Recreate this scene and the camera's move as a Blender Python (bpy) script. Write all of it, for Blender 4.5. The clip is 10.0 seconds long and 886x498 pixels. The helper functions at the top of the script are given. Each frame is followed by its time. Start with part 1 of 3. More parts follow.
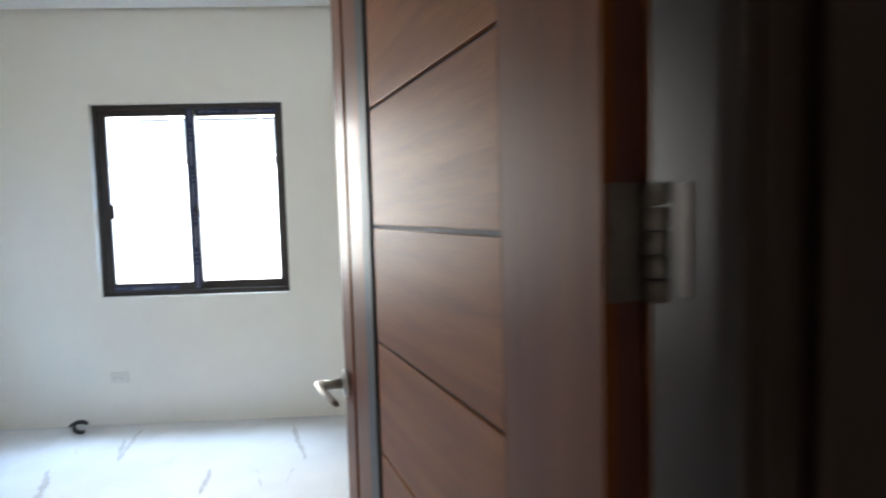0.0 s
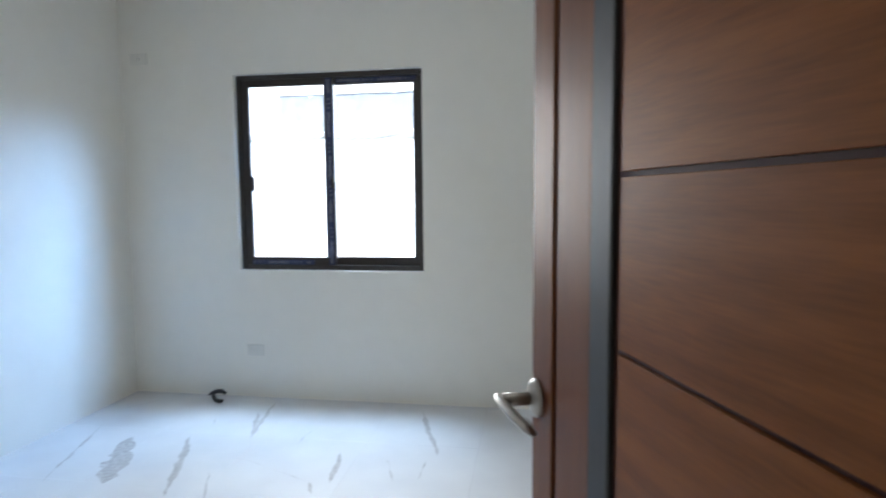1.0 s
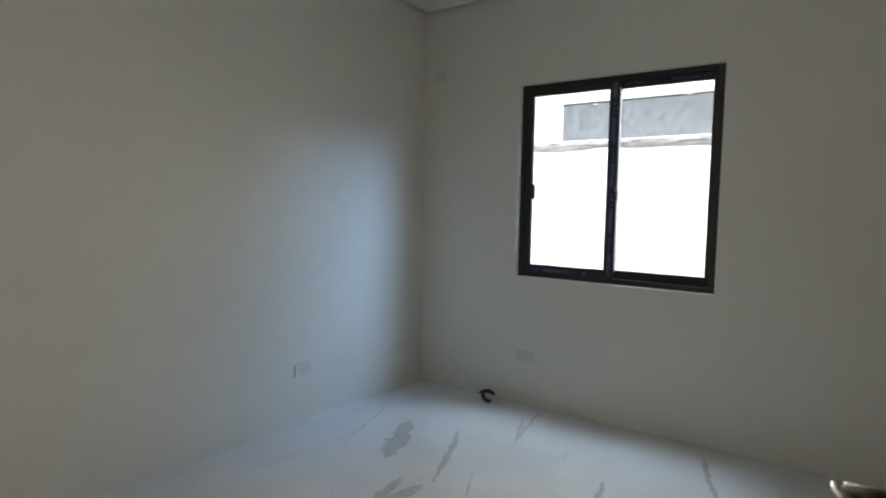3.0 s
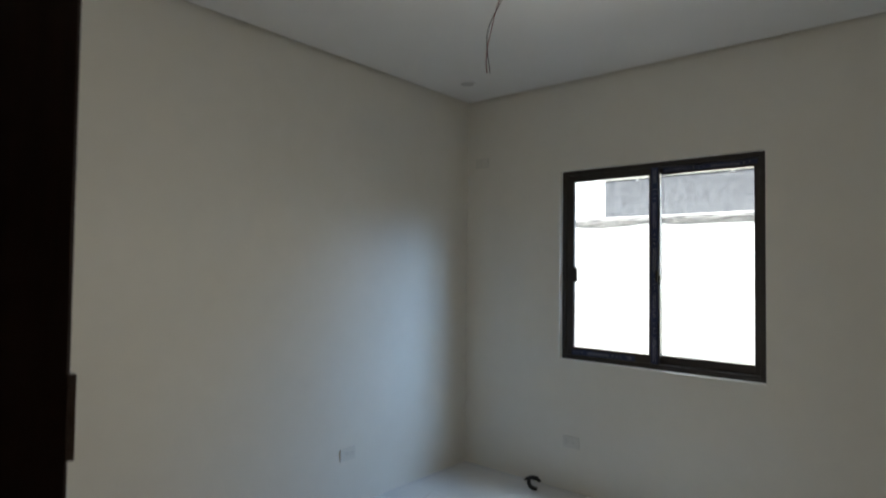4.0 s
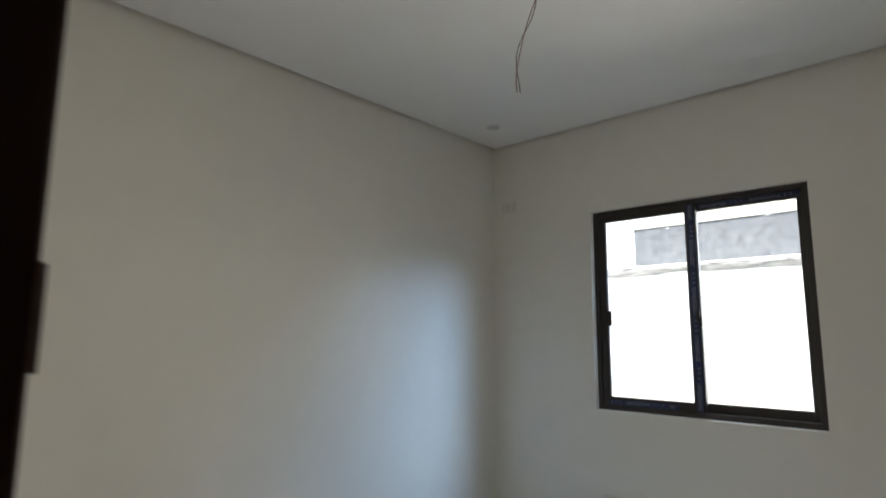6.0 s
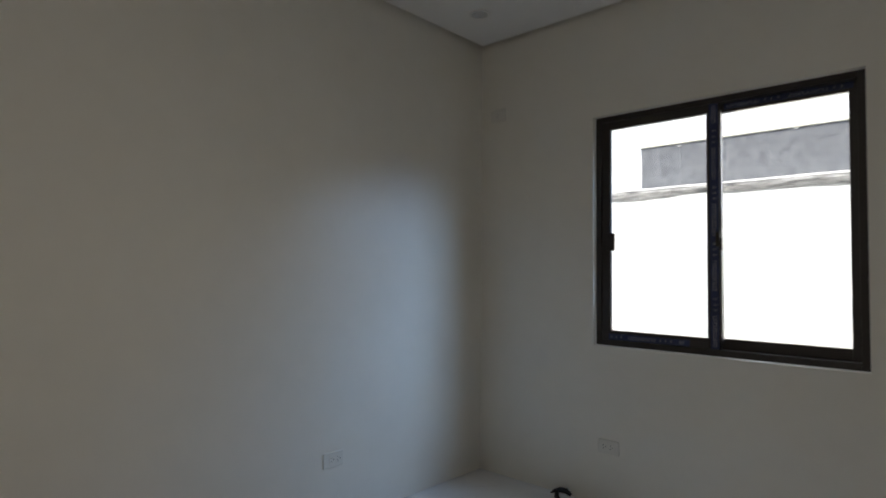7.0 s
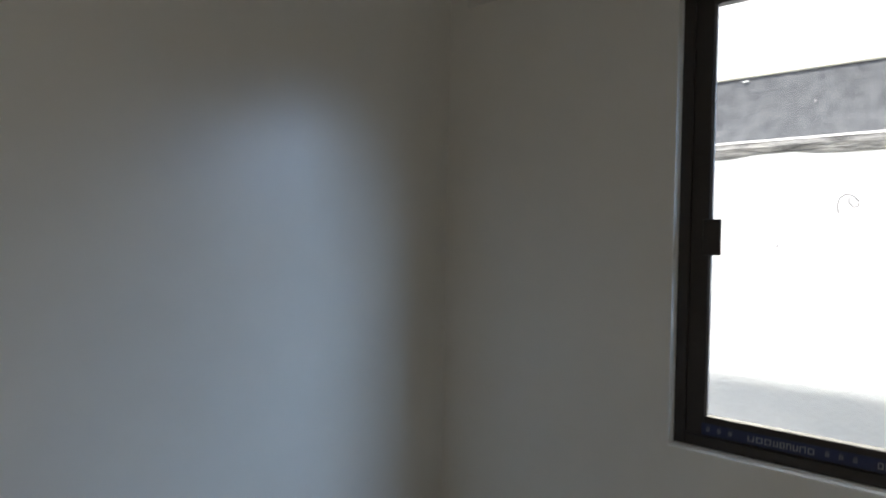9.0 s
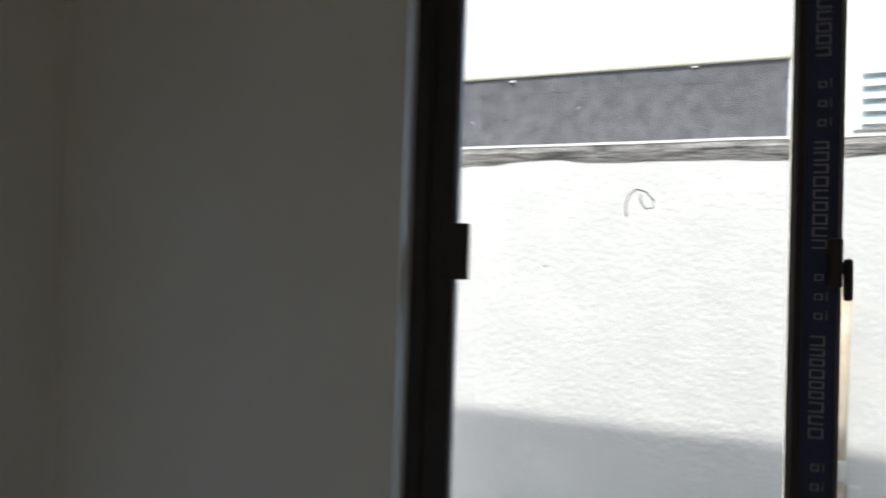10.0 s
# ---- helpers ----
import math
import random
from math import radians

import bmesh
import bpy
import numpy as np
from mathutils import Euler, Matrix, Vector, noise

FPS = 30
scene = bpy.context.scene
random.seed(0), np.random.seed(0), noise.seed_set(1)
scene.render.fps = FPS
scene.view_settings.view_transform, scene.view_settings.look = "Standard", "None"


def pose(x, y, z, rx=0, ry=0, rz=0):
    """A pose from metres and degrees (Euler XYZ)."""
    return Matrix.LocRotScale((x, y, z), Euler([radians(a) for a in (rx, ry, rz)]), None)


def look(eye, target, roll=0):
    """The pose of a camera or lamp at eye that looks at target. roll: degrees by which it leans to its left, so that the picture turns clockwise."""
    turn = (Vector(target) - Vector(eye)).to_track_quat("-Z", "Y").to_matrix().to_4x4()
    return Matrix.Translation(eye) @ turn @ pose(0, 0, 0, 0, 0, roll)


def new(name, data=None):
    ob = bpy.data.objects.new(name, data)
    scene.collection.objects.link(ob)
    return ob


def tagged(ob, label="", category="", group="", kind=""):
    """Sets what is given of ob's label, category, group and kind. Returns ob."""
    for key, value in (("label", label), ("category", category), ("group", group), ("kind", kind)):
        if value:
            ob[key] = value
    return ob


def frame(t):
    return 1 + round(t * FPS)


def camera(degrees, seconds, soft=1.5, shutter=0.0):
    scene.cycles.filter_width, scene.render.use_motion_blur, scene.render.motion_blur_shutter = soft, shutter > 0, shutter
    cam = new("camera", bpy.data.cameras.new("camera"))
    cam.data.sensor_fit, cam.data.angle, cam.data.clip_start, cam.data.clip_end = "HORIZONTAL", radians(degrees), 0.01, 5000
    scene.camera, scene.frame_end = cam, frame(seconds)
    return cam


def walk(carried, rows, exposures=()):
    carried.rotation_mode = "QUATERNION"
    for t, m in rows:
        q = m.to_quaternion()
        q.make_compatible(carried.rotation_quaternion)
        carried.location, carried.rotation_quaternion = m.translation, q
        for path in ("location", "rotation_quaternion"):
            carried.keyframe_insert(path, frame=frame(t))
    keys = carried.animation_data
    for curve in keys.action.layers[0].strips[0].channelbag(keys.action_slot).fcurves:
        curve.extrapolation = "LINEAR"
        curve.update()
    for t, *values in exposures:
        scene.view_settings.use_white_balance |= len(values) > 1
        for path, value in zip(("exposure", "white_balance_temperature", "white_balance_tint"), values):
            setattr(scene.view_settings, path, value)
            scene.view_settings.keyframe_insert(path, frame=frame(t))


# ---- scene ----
cam = camera(75.0, 10.0, 1.8, 0.5)
PATH = [
    (0, (2.844, -3.837, 1.349), (2.938, -1.844, 1.218), -1.58),
    (0.5, (2.762, -3.614, 1.316), (2.622, -1.626, 1.155), -1.64),
    (1, (2.675, -3.494, 1.300), (2.366, -1.526, 1.125), -0.48),
    (1.5, (2.620, -3.457, 1.295), (2.037, -1.553, 1.113), 0.43),
    (2, (2.611, -3.381, 1.263), (1.747, -1.587, 1.082), 0.91),
    (2.5, (2.609, -3.380, 1.263), (1.561, -1.687, 1.072), 1.17),
    (4, (2.688, -3.429, 1.445), (1.390, -1.909, 1.506), 0.68),
    (4.5, (2.704, -3.476, 1.483), (1.390, -1.986, 1.708), 0.40),
    (5, (2.718, -3.461, 1.425), (1.388, -2.009, 1.772), 0.53),
    (5.5, (2.649, -3.457, 1.353), (1.316, -2.007, 1.704), 0.40),
    (7, (2.322, -2.871, 1.244), (0.965, -1.404, 1.317), 0.48),
    (7.5, (2.033, -2.633, 1.247), (0.681, -1.160, 1.274), 0.82),
    (8, (1.792, -2.319, 1.305), (0.423, -0.862, 1.278), 0.72),
    (8.5, (1.533, -1.898, 1.343), (0.169, -0.436, 1.315), 0.46),
    (9, (1.289, -1.586, 1.382), (0.019, -0.041, 1.351), 1.15),
    (9.5, (1.170, -1.288, 1.397), (0.169, 0.443, 1.383), 1.77),
    (10, (1.166, -0.897, 1.390), (0.516, 0.994, 1.424), 1.85),
]
walk(cam, [(t, look(eye, target, roll)) for t, eye, target, roll in PATH],
     exposures=((0.0, 3.92, 5800, 10), (0.5, 3.85, 5600, 10), (1.0, 3.52, 5560, 10), (1.5, 3.08, 5560, 10), (2.0, 2.72, 5750, 10), (2.5, 2.36, 6050, 10),
                (4.0, 2.24, 6400, 10), (4.5, 2.55, 6400, 10), (5.5, 2.80, 6400, 10), (7.0, 1.83, 6560, 14), (8.5, 1.85, 6600, 14), (9.2, 1.75, 6600, 14), (10.0, 1.25, 6550, 14)))

# ---- world, sun and exposure ----
SUN_ELEVATION, SUN_HEADING = 57.0, 196.0    # the sun stands behind the house, to the south
world = bpy.data.worlds.new("world")
scene.world = world
world.use_nodes = True
wn = world.node_tree
sky = wn.nodes.new("ShaderNodeTexSky")
sky.sky_type = "NISHITA"
sky.sun_disc = False
sky.sun_elevation = radians(SUN_ELEVATION)
sky.sun_rotation = radians(SUN_HEADING)
sky.air_density, sky.dust_density = 1.2, 2.5
wn.links.new(sky.outputs["Color"], wn.nodes["Background"].inputs["Color"])
wn.nodes["Background"].inputs["Strength"].default_value = 0.11

sun_data = bpy.data.lights.new("sun", "SUN")
sun_data.energy, sun_data.angle, sun_data.color = 1.9, radians(1.0), (1.0, 0.95, 0.88)
sun = new("sun", sun_data)
h, e = radians(SUN_HEADING), radians(SUN_ELEVATION)
sun_way = Vector((math.sin(h) * math.cos(e), math.cos(h) * math.cos(e), math.sin(e)))
sun.matrix_world = Matrix.Translation((1.5, -8, 12)) @ sun_way.to_track_quat("Z", "Y").to_matrix().to_4x4()

# fill lamps added at the window opening to strengthen the daylight: they stand in for the sunlit boundary wall's
# bounce, and the blue sky that falls in from above


def window_fill_lamp(name, size, watts, colour, spread, eye, target):
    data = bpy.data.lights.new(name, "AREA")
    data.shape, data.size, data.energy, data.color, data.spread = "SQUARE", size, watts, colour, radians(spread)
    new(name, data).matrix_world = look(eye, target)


window_fill_lamp("window_bounce_fill", 1.12, 2.6, (1.0, 0.91, 0.78), 112, (1.394, 0.14, 1.467), (1.85, -1.2, 1.24))
window_fill_lamp("window_sky_fill", 0.55, 0.98, (0.68, 0.84, 1.0), 62, (1.40, 0.52, 2.45), (1.37, -0.43, 0.2))
# added lamp outside, aimed to lay the blue patch on the west wall
window_fill_lamp("window_side_sky_fill", 0.64, 1.0, (0.41, 0.65, 1.0), 50, (2.05, 0.55, 2.12), (0.0, -0.62, 0.78))

# ---- materials ----


def material(name, colour, rough=0.5, metal=0.0, **inputs):
    m = bpy.data.materials.new(name)
    m.use_nodes = True
    b = m.node_tree.nodes["Principled BSDF"]
    b.inputs["Base Color"].default_value = (*colour, 1)
    b.inputs["Roughness"].default_value = rough
    b.inputs["Metallic"].default_value = metal
    for key, value in inputs.items():
        b.inputs[key.replace("_", " ")].default_value = value
    return m


def node(m, kind, **values):
    n = m.node_tree.nodes.new(kind)
    for key, value in values.items():
        if key in n.inputs:
            n.inputs[key].default_value = value
    return n


def mottled(name, low, high, scale, rough=(0.5, 0.6), bump=0.1, bump_scale=120.0, stretch=(1, 1, 1), coat=0.0, detail=6.0, metal=0.0, distance=0.002):
    """A surface whose colour wanders between two tones at a large and a fine scale, with matching roughness and fine relief."""
    m = material(name, low, rough[0], metal, Coat_Weight=coat, Coat_Roughness=0.12)
    t, b = m.node_tree, m.node_tree.nodes["Principled BSDF"]
    co = t.nodes.new("ShaderNodeTexCoord")
    mp = t.nodes.new("ShaderNodeMapping")
    mp.inputs["Scale"].default_value = stretch
    t.links.new(co.outputs["Object"], mp.inputs["Vector"])
    n1, n2 = node(m, "ShaderNodeTexNoise", Scale=scale, Detail=detail), node(m, "ShaderNodeTexNoise", Scale=scale * 7.3, Detail=4.0)
    n3 = node(m, "ShaderNodeTexNoise", Scale=bump_scale, Detail=3.0)
    for n in (n1, n2, n3):
        t.links.new(mp.outputs["Vector"], n.inputs["Vector"])
    mix = t.nodes.new("ShaderNodeMath")
    mix.operation = "MULTIPLY_ADD"
    mix.inputs[1].default_value = 0.35
    t.links.new(n2.outputs["Fac"], mix.inputs[0])
    half = t.nodes.new("ShaderNodeMath")
    half.operation = "MULTIPLY"
    half.inputs[1].default_value = 0.65
    t.links.new(n1.outputs["Fac"], half.inputs[0])
    t.links.new(half.outputs[0], mix.inputs[2])
    ramp = t.nodes.new("ShaderNodeValToRGB")
    ramp.color_ramp.elements[0].position, ramp.color_ramp.elements[1].position = 0.36, 0.64
    ramp.color_ramp.elements[0].color, ramp.color_ramp.elements[1].color = (*low, 1), (*high, 1)
    t.links.new(mix.outputs[0], ramp.inputs["Fac"])
    t.links.new(ramp.outputs["Color"], b.inputs["Base Color"])
    r = t.nodes.new("ShaderNodeMapRange")
    r.inputs["To Min"].default_value, r.inputs["To Max"].default_value = rough
    t.links.new(n2.outputs["Fac"], r.inputs["Value"])
    t.links.new(r.outputs["Result"], b.inputs["Roughness"])
    bp = node(m, "ShaderNodeBump", Strength=bump, Distance=distance)
    t.links.new(n3.outputs["Fac"], bp.inputs["Height"])
    t.links.new(bp.outputs["Normal"], b.inputs["Normal"])
    return m


def stained(name, low, high, fleck):
    """Weathered concrete: broad clouds, upright drip streaks and pale specks."""
    m = mottled(name, low, high, 16.0, (0.7, 0.9), 0.18, 90.0, (1, 1, 1), detail=12.0, distance=0.003)
    t, b = m.node_tree, m.node_tree.nodes["Principled BSDF"]
    ramp = [n for n in t.nodes if n.bl_idname == "ShaderNodeValToRGB"][0]
    co, mp = t.nodes.new("ShaderNodeTexCoord"), t.nodes.new("ShaderNodeMapping")
    mp.inputs["Scale"].default_value = (26.0, 26.0, 1.6)
    t.links.new(co.outputs["Object"], mp.inputs["Vector"])
    drip, speck = node(m, "ShaderNodeTexNoise", Scale=1.0, Detail=5.0), node(m, "ShaderNodeTexNoise", Scale=75.0, Detail=3.0)
    t.links.new(mp.outputs["Vector"], drip.inputs["Vector"])
    t.links.new(co.outputs["Object"], speck.inputs["Vector"])
    last = ramp.outputs["Color"]
    for source, low_at, high_at, most, colour in ((drip, 0.55, 0.80, 0.30, tuple(c * 1.6 for c in high)), (drip, 0.44, 0.28, 0.30, low), (speck, 0.64, 0.72, 0.5, fleck)):
        amount = node(m, "ShaderNodeMapRange", **{"From Min": low_at, "From Max": high_at, "To Min": 0.0, "To Max": most})
        t.links.new(source.outputs["Fac"], amount.inputs["Value"])
        mix = t.nodes.new("ShaderNodeMix")
        mix.data_type = "RGBA"
        t.links.new(amount.outputs["Result"], mix.inputs["Factor"])
        t.links.new(last, mix.inputs["A"])
        mix.inputs["B"].default_value = (*colour, 1)
        last = mix.outputs["Result"]
    t.links.new(last, b.inputs["Base Color"])
    return m


WALL = mottled("wall_paint", (0.765, 0.742, 0.675), (0.805, 0.782, 0.715), 1.1, (0.29, 0.36), 0.04, 220.0)
WALL.node_tree.nodes["Principled BSDF"].inputs["Specular IOR Level"].default_value = 0.82
CEILING = mottled("ceiling_paint", (0.80, 0.80, 0.79), (0.83, 0.83, 0.82), 0.9, (0.6, 0.7), 0.06, 200.0)
WOOD = mottled("varnished_mahogany", (0.165, 0.047, 0.0085), (0.255, 0.082, 0.0155), 2.2, (0.46, 0.56), 0.06, 60.0, (1.3, 1.3, 15.0), 0.0)
WOOD_UP = mottled("varnished_mahogany_upright", (0.098, 0.026, 0.0075), (0.145, 0.043, 0.0110), 2.2, (0.46, 0.56), 0.06, 60.0, (14.0, 14.0, 1.0), 0.05)
# door frame wood: dark brown, with the unlit corridor's shade put into the colour
WOOD_DARK = mottled("shaded_dark_wood", (0.011, 0.0060, 0.005), (0.020, 0.0105, 0.0085), 2.5, (0.48, 0.58), 0.06, 70.0, (14.0, 14.0, 1.2), 0.0)
for varnish, gloss, tint in ((WOOD, 0.30, (1.0, 0.66, 0.42, 1)), (WOOD_UP, 0.30, (1.0, 0.66, 0.42, 1)), (WOOD_DARK, 0.28, (1.0, 0.86, 0.74, 1))):
    varnish.node_tree.nodes["Principled BSDF"].inputs["Specular IOR Level"].default_value = gloss
    varnish.node_tree.nodes["Principled BSDF"].inputs["Specular Tint"].default_value = tint      # amber varnish
GROOVE = mottled("groove_stain", (0.055, 0.012, 0.008), (0.075, 0.018, 0.012), 6.0, (0.5, 0.65), 0.05, 80.0)
INLAY = mottled("dark_inlay", (0.010, 0.0095, 0.011), (0.017, 0.0165, 0.019), 3.0, (0.50, 0.60), 0.05, 90.0, (8, 8, 1), 0.0)
STEEL = mottled("satin_nickel", (0.30, 0.285, 0.26), (0.39, 0.37, 0.34), 30.0, (0.34, 0.44), 0.03, 300.0, metal=1.0)
HINGE = mottled("dull_steel", (0.13, 0.11, 0.095), (0.20, 0.17, 0.15), 22.0, (0.52, 0.65), 0.08, 200.0, metal=0.8)
ALUMINIUM = mottled("dark_bronze_aluminium", (0.016, 0.012, 0.011), (0.024, 0.018, 0.016), 8.0, (0.34, 0.42), 0.04, 400.0)
TRACK = mottled("grey_aluminium_track", (0.13, 0.13, 0.135), (0.18, 0.18, 0.185), 12.0, (0.35, 0.5), 0.04, 300.0, metal=0.3)
TAPE = mottled("blue_protective_tape", (0.009, 0.017, 0.064), (0.015, 0.026, 0.090), 20.0, (0.30, 0.42), 0.15, 90.0)
PRINT = material("grey_print", (0.25, 0.26, 0.30), 0.5)
SEALANT = mottled("white_sealant", (0.78, 0.78, 0.77), (0.84, 0.84, 0.83), 20.0, (0.45, 0.55), 0.1, 150.0)
PLASTIC = mottled("white_plastic", (0.69, 0.675, 0.62), (0.73, 0.715, 0.66), 12.0, (0.30, 0.38), 0.02, 300.0)
SLOT = material("socket_slot", (0.012, 0.012, 0.012), 0.6)
DIFFUSER = mottled("lamp_diffuser", (0.50, 0.50, 0.49), (0.56, 0.56, 0.55), 30.0, (0.4, 0.5), 0.02, 300.0)
RUBBER = mottled("black_plastic", (0.010, 0.010, 0.011), (0.018, 0.018, 0.019), 40.0, (0.35, 0.5), 0.1, 200.0)
WIRE_RED = material("red_wire", (0.22, 0.03, 0.025), 0.45)
WIRE_DARK = material("dark_wire", (0.05, 0.02, 0.02), 0.45)
OUTER = mottled("white_limewash", (0.73, 0.745, 0.75), (0.84, 0.845, 0.84), 3.4, (0.75, 0.9), 0.55, 42.0, (0.8, 1, 1.1), distance=0.006)
CONCRETE = stained("stained_concrete", (0.080, 0.085, 0.099), (0.178, 0.183, 0.196), (0.50, 0.50, 0.50))
COPING = mottled("dirty_mortar", (0.07, 0.07, 0.072), (0.50, 0.49, 0.48), 16.0, (0.8, 0.95), 0.9, 40.0, (0.35, 1, 2.2), distance=0.010)
CREAM = mottled("cream_render", (0.70, 0.68, 0.60), (0.78, 0.76, 0.68), 3.0, (0.7, 0.85), 0.3, 60.0)
EARTH = mottled("bare_earth", (0.16, 0.13, 0.10), (0.30, 0.26, 0.21), 1.6, (0.85, 0.95), 0.6, 30.0, distance=0.01)
ROOF = mottled("roof_sheet", (0.20, 0.20, 0.21), (0.27, 0.27, 0.28), 4.0, (0.4, 0.55), 0.1, 60.0)
RUST = mottled("rust_stain", (0.56, 0.44, 0.31), (0.74, 0.68, 0.58), 9.0, (0.8, 0.9), 0.4, 60.0)
JALOUSIE = mottled("pale_blue_louvre", (0.46, 0.58, 0.63), (0.58, 0.68, 0.72), 12.0, (0.25, 0.4), 0.05, 80.0)
PEN = material("pen_line", (0.03, 0.03, 0.045), 0.6)


def glass_material():
    m = bpy.data.materials.new("clear_glass")
    m.use_nodes = True
    t = m.node_tree
    t.nodes.clear()
    out, mix = t.nodes.new("ShaderNodeOutputMaterial"), t.nodes.new("ShaderNodeMixShader")
    clear, gloss, fres = t.nodes.new("ShaderNodeBsdfTransparent"), t.nodes.new("ShaderNodeBsdfGlossy"), t.nodes.new("ShaderNodeFresnel")
    clear.inputs["Color"].default_value = (0.93, 0.96, 0.95, 1)
    gloss.inputs["Roughness"].default_value = 0.02
    fres.inputs["IOR"].default_value = 1.45
    t.links.new(fres.outputs[0], mix.inputs[0])
    t.links.new(clear.outputs[0], mix.inputs[1])
    t.links.new(gloss.outputs[0], mix.inputs[2])
    t.links.new(mix.outputs[0], out.inputs["Surface"])
    return m


GLASS = glass_material()

# grey veins of the marble-look tiles: start, end, width (metres on the floor)
VEINS = (
    (0.19, -0.57, 0.42, -1.23, 0.020), (0.49, -0.71, 0.72, -1.21, 0.100), (0.80, -0.64, 1.07, -1.27, 0.040),
    (0.91, -1.32, 1.00, -1.63, 0.050), (1.04, -1.30, 0.99, -1.59, 0.050), (1.14, -1.03, 1.31, -1.35, 0.013),
    (1.16, -0.86, 1.42, -0.95, 0.006), (1.42, -0.95, 1.65, -1.06, 0.008), (1.65, -1.06, 1.71, -1.17, 0.022),
    (1.71, -0.73, 1.75, -1.06, 0.032), (1.01, -0.27, 1.16, -0.64, 0.026), (1.04, -0.08, 1.15, -0.65, 0.026),
    (1.45, -0.50, 1.43, -0.68, 0.012), (2.01, -0.11, 2.20, -0.71, 0.032), (2.62, -0.13, 2.71, -0.38, 0.036),
    (0.35, -1.25, 0.26, -1.80, 0.009), (0.47, -1.32, 0.78, -1.60, 0.007), (0.08, -0.38, 0.34, -0.06, 0.007),
    (1.96, -0.78, 2.04, -1.01, 0.011), (2.15, -0.77, 2.15, -0.97, 0.013), (0.49, -2.01, 0.63, -2.24, 0.018),
    (0.72, -0.13, 1.03, -0.28, 0.006), (0.80, -0.38, 0.85, -0.54, 0.010), (0.27, -1.84, 0.37, -1.28, 0.008),
    (0.54, -2.01, 0.49, -1.87, 0.018), (0.63, -1.49, 0.87, -1.71, 0.008), (1.03, -1.62, 1.06, -1.32, 0.035),
    (2.62, -0.12, 2.69, -0.43, 0.060),
)


def marble_material():
    m = material("marble_tile", (0.72, 0.73, 0.74), 0.2)
    t, b = m.node_tree, m.node_tree.nodes["Principled BSDF"]
    link = t.links.new

    def math_node(op, a, c=None, d=None):
        n = t.nodes.new("ShaderNodeMath")
        n.operation = op
        for k, v in enumerate((a, c, d)):
            if v is None:
                continue
            if hasattr(v, "links"):
                link(v, n.inputs[k])
            else:
                n.inputs[k].default_value = v
        return n.outputs[0]

    geo = t.nodes.new("ShaderNodeNewGeometry")
    wob = node(m, "ShaderNodeTexNoise", Scale=5.0, Detail=2.5)
    link(geo.outputs["Position"], wob.inputs["Vector"])
    off = t.nodes.new("ShaderNodeVectorMath")
    off.operation = "MULTIPLY_ADD"
    link(wob.outputs["Color"], off.inputs[0])
    off.inputs[1].default_value = (0.05, 0.05, 0.0)
    link(geo.outputs["Position"], off.inputs[2])
    sep = t.nodes.new("ShaderNodeSeparateXYZ")
    link(off.outputs[0], sep.inputs[0])
    px, py = sep.outputs["X"], sep.outputs["Y"]
    streak = node(m, "ShaderNodeTexNoise", Scale=38.0, Detail=4.0)
    link(geo.outputs["Position"], streak.inputs["Vector"])
    ragged = node(m, "ShaderNodeTexNoise", Scale=11.0, Detail=2.0)
    link(geo.outputs["Position"], ragged.inputs["Vector"])
    total = None
    for ax, ay, bx, by, w in VEINS:
        ax, ay, bx, by = ax + 0.025, ay + 0.025, bx + 0.025, by + 0.025
        length = math.hypot(bx - ax, by - ay)
        ux, uy = (bx - ax) / length, (by - ay) / length
        along = math_node("MULTIPLY_ADD", px, ux, math_node("MULTIPLY_ADD", py, uy, -(ax * ux + ay * uy)))
        across = math_node("ABSOLUTE", math_node("MULTIPLY_ADD", px, -uy, math_node("MULTIPLY_ADD", py, ux, ax * uy - ay * ux)))
        inside = math_node("MULTIPLY", along, math_node("SUBTRACT", length, along))
        taper = math_node("MULTIPLY", math_node("MAXIMUM", inside, 0.0), 4.0 / length ** 2)
        wide = math_node("MULTIPLY", math_node("POWER", taper, 0.55), math_node("MULTIPLY_ADD", ragged.outputs["Fac"], w * 1.5, -w * 0.15))
        edge = math_node("DIVIDE", math_node("SUBTRACT", wide, across), 0.009)
        one = math_node("MINIMUM", math_node("MAXIMUM", edge, 0.0), 1.0)
        total = one if total is None else math_node("MAXIMUM", total, one)
    shade = math_node("MULTIPLY", total, math_node("MULTIPLY_ADD", streak.outputs["Fac"], 1.0, 0.05))
    cloud = node(m, "ShaderNodeTexNoise", Scale=3.2, Detail=6.0)
    link(geo.outputs["Position"], cloud.inputs["Vector"])
    base = t.nodes.new("ShaderNodeValToRGB")
    base.color_ramp.elements[0].position, base.color_ramp.elements[1].position = 0.3, 0.7
    base.color_ramp.elements[0].color, base.color_ramp.elements[1].color = (0.70, 0.71, 0.73, 1), (0.77, 0.78, 0.79, 1)
    link(cloud.outputs["Fac"], base.inputs["Fac"])
    mix = t.nodes.new("ShaderNodeMix")
    mix.data_type = "RGBA"
    link(shade, mix.inputs["Factor"])
    link(base.outputs["Color"], mix.inputs["A"])
    mix.inputs["B"].default_value = (0.36, 0.34, 0.34, 1)
    link(mix.outputs["Result"], b.inputs["Base Color"])
    rough = math_node("MULTIPLY_ADD", cloud.outputs["Fac"], 0.12, 0.16)
    link(rough, b.inputs["Roughness"])
    return m


MARBLE = marble_material()
GROUT = mottled("pale_grout", (0.60, 0.61, 0.62), (0.66, 0.67, 0.68), 30.0, (0.7, 0.8), 0.2, 200.0)

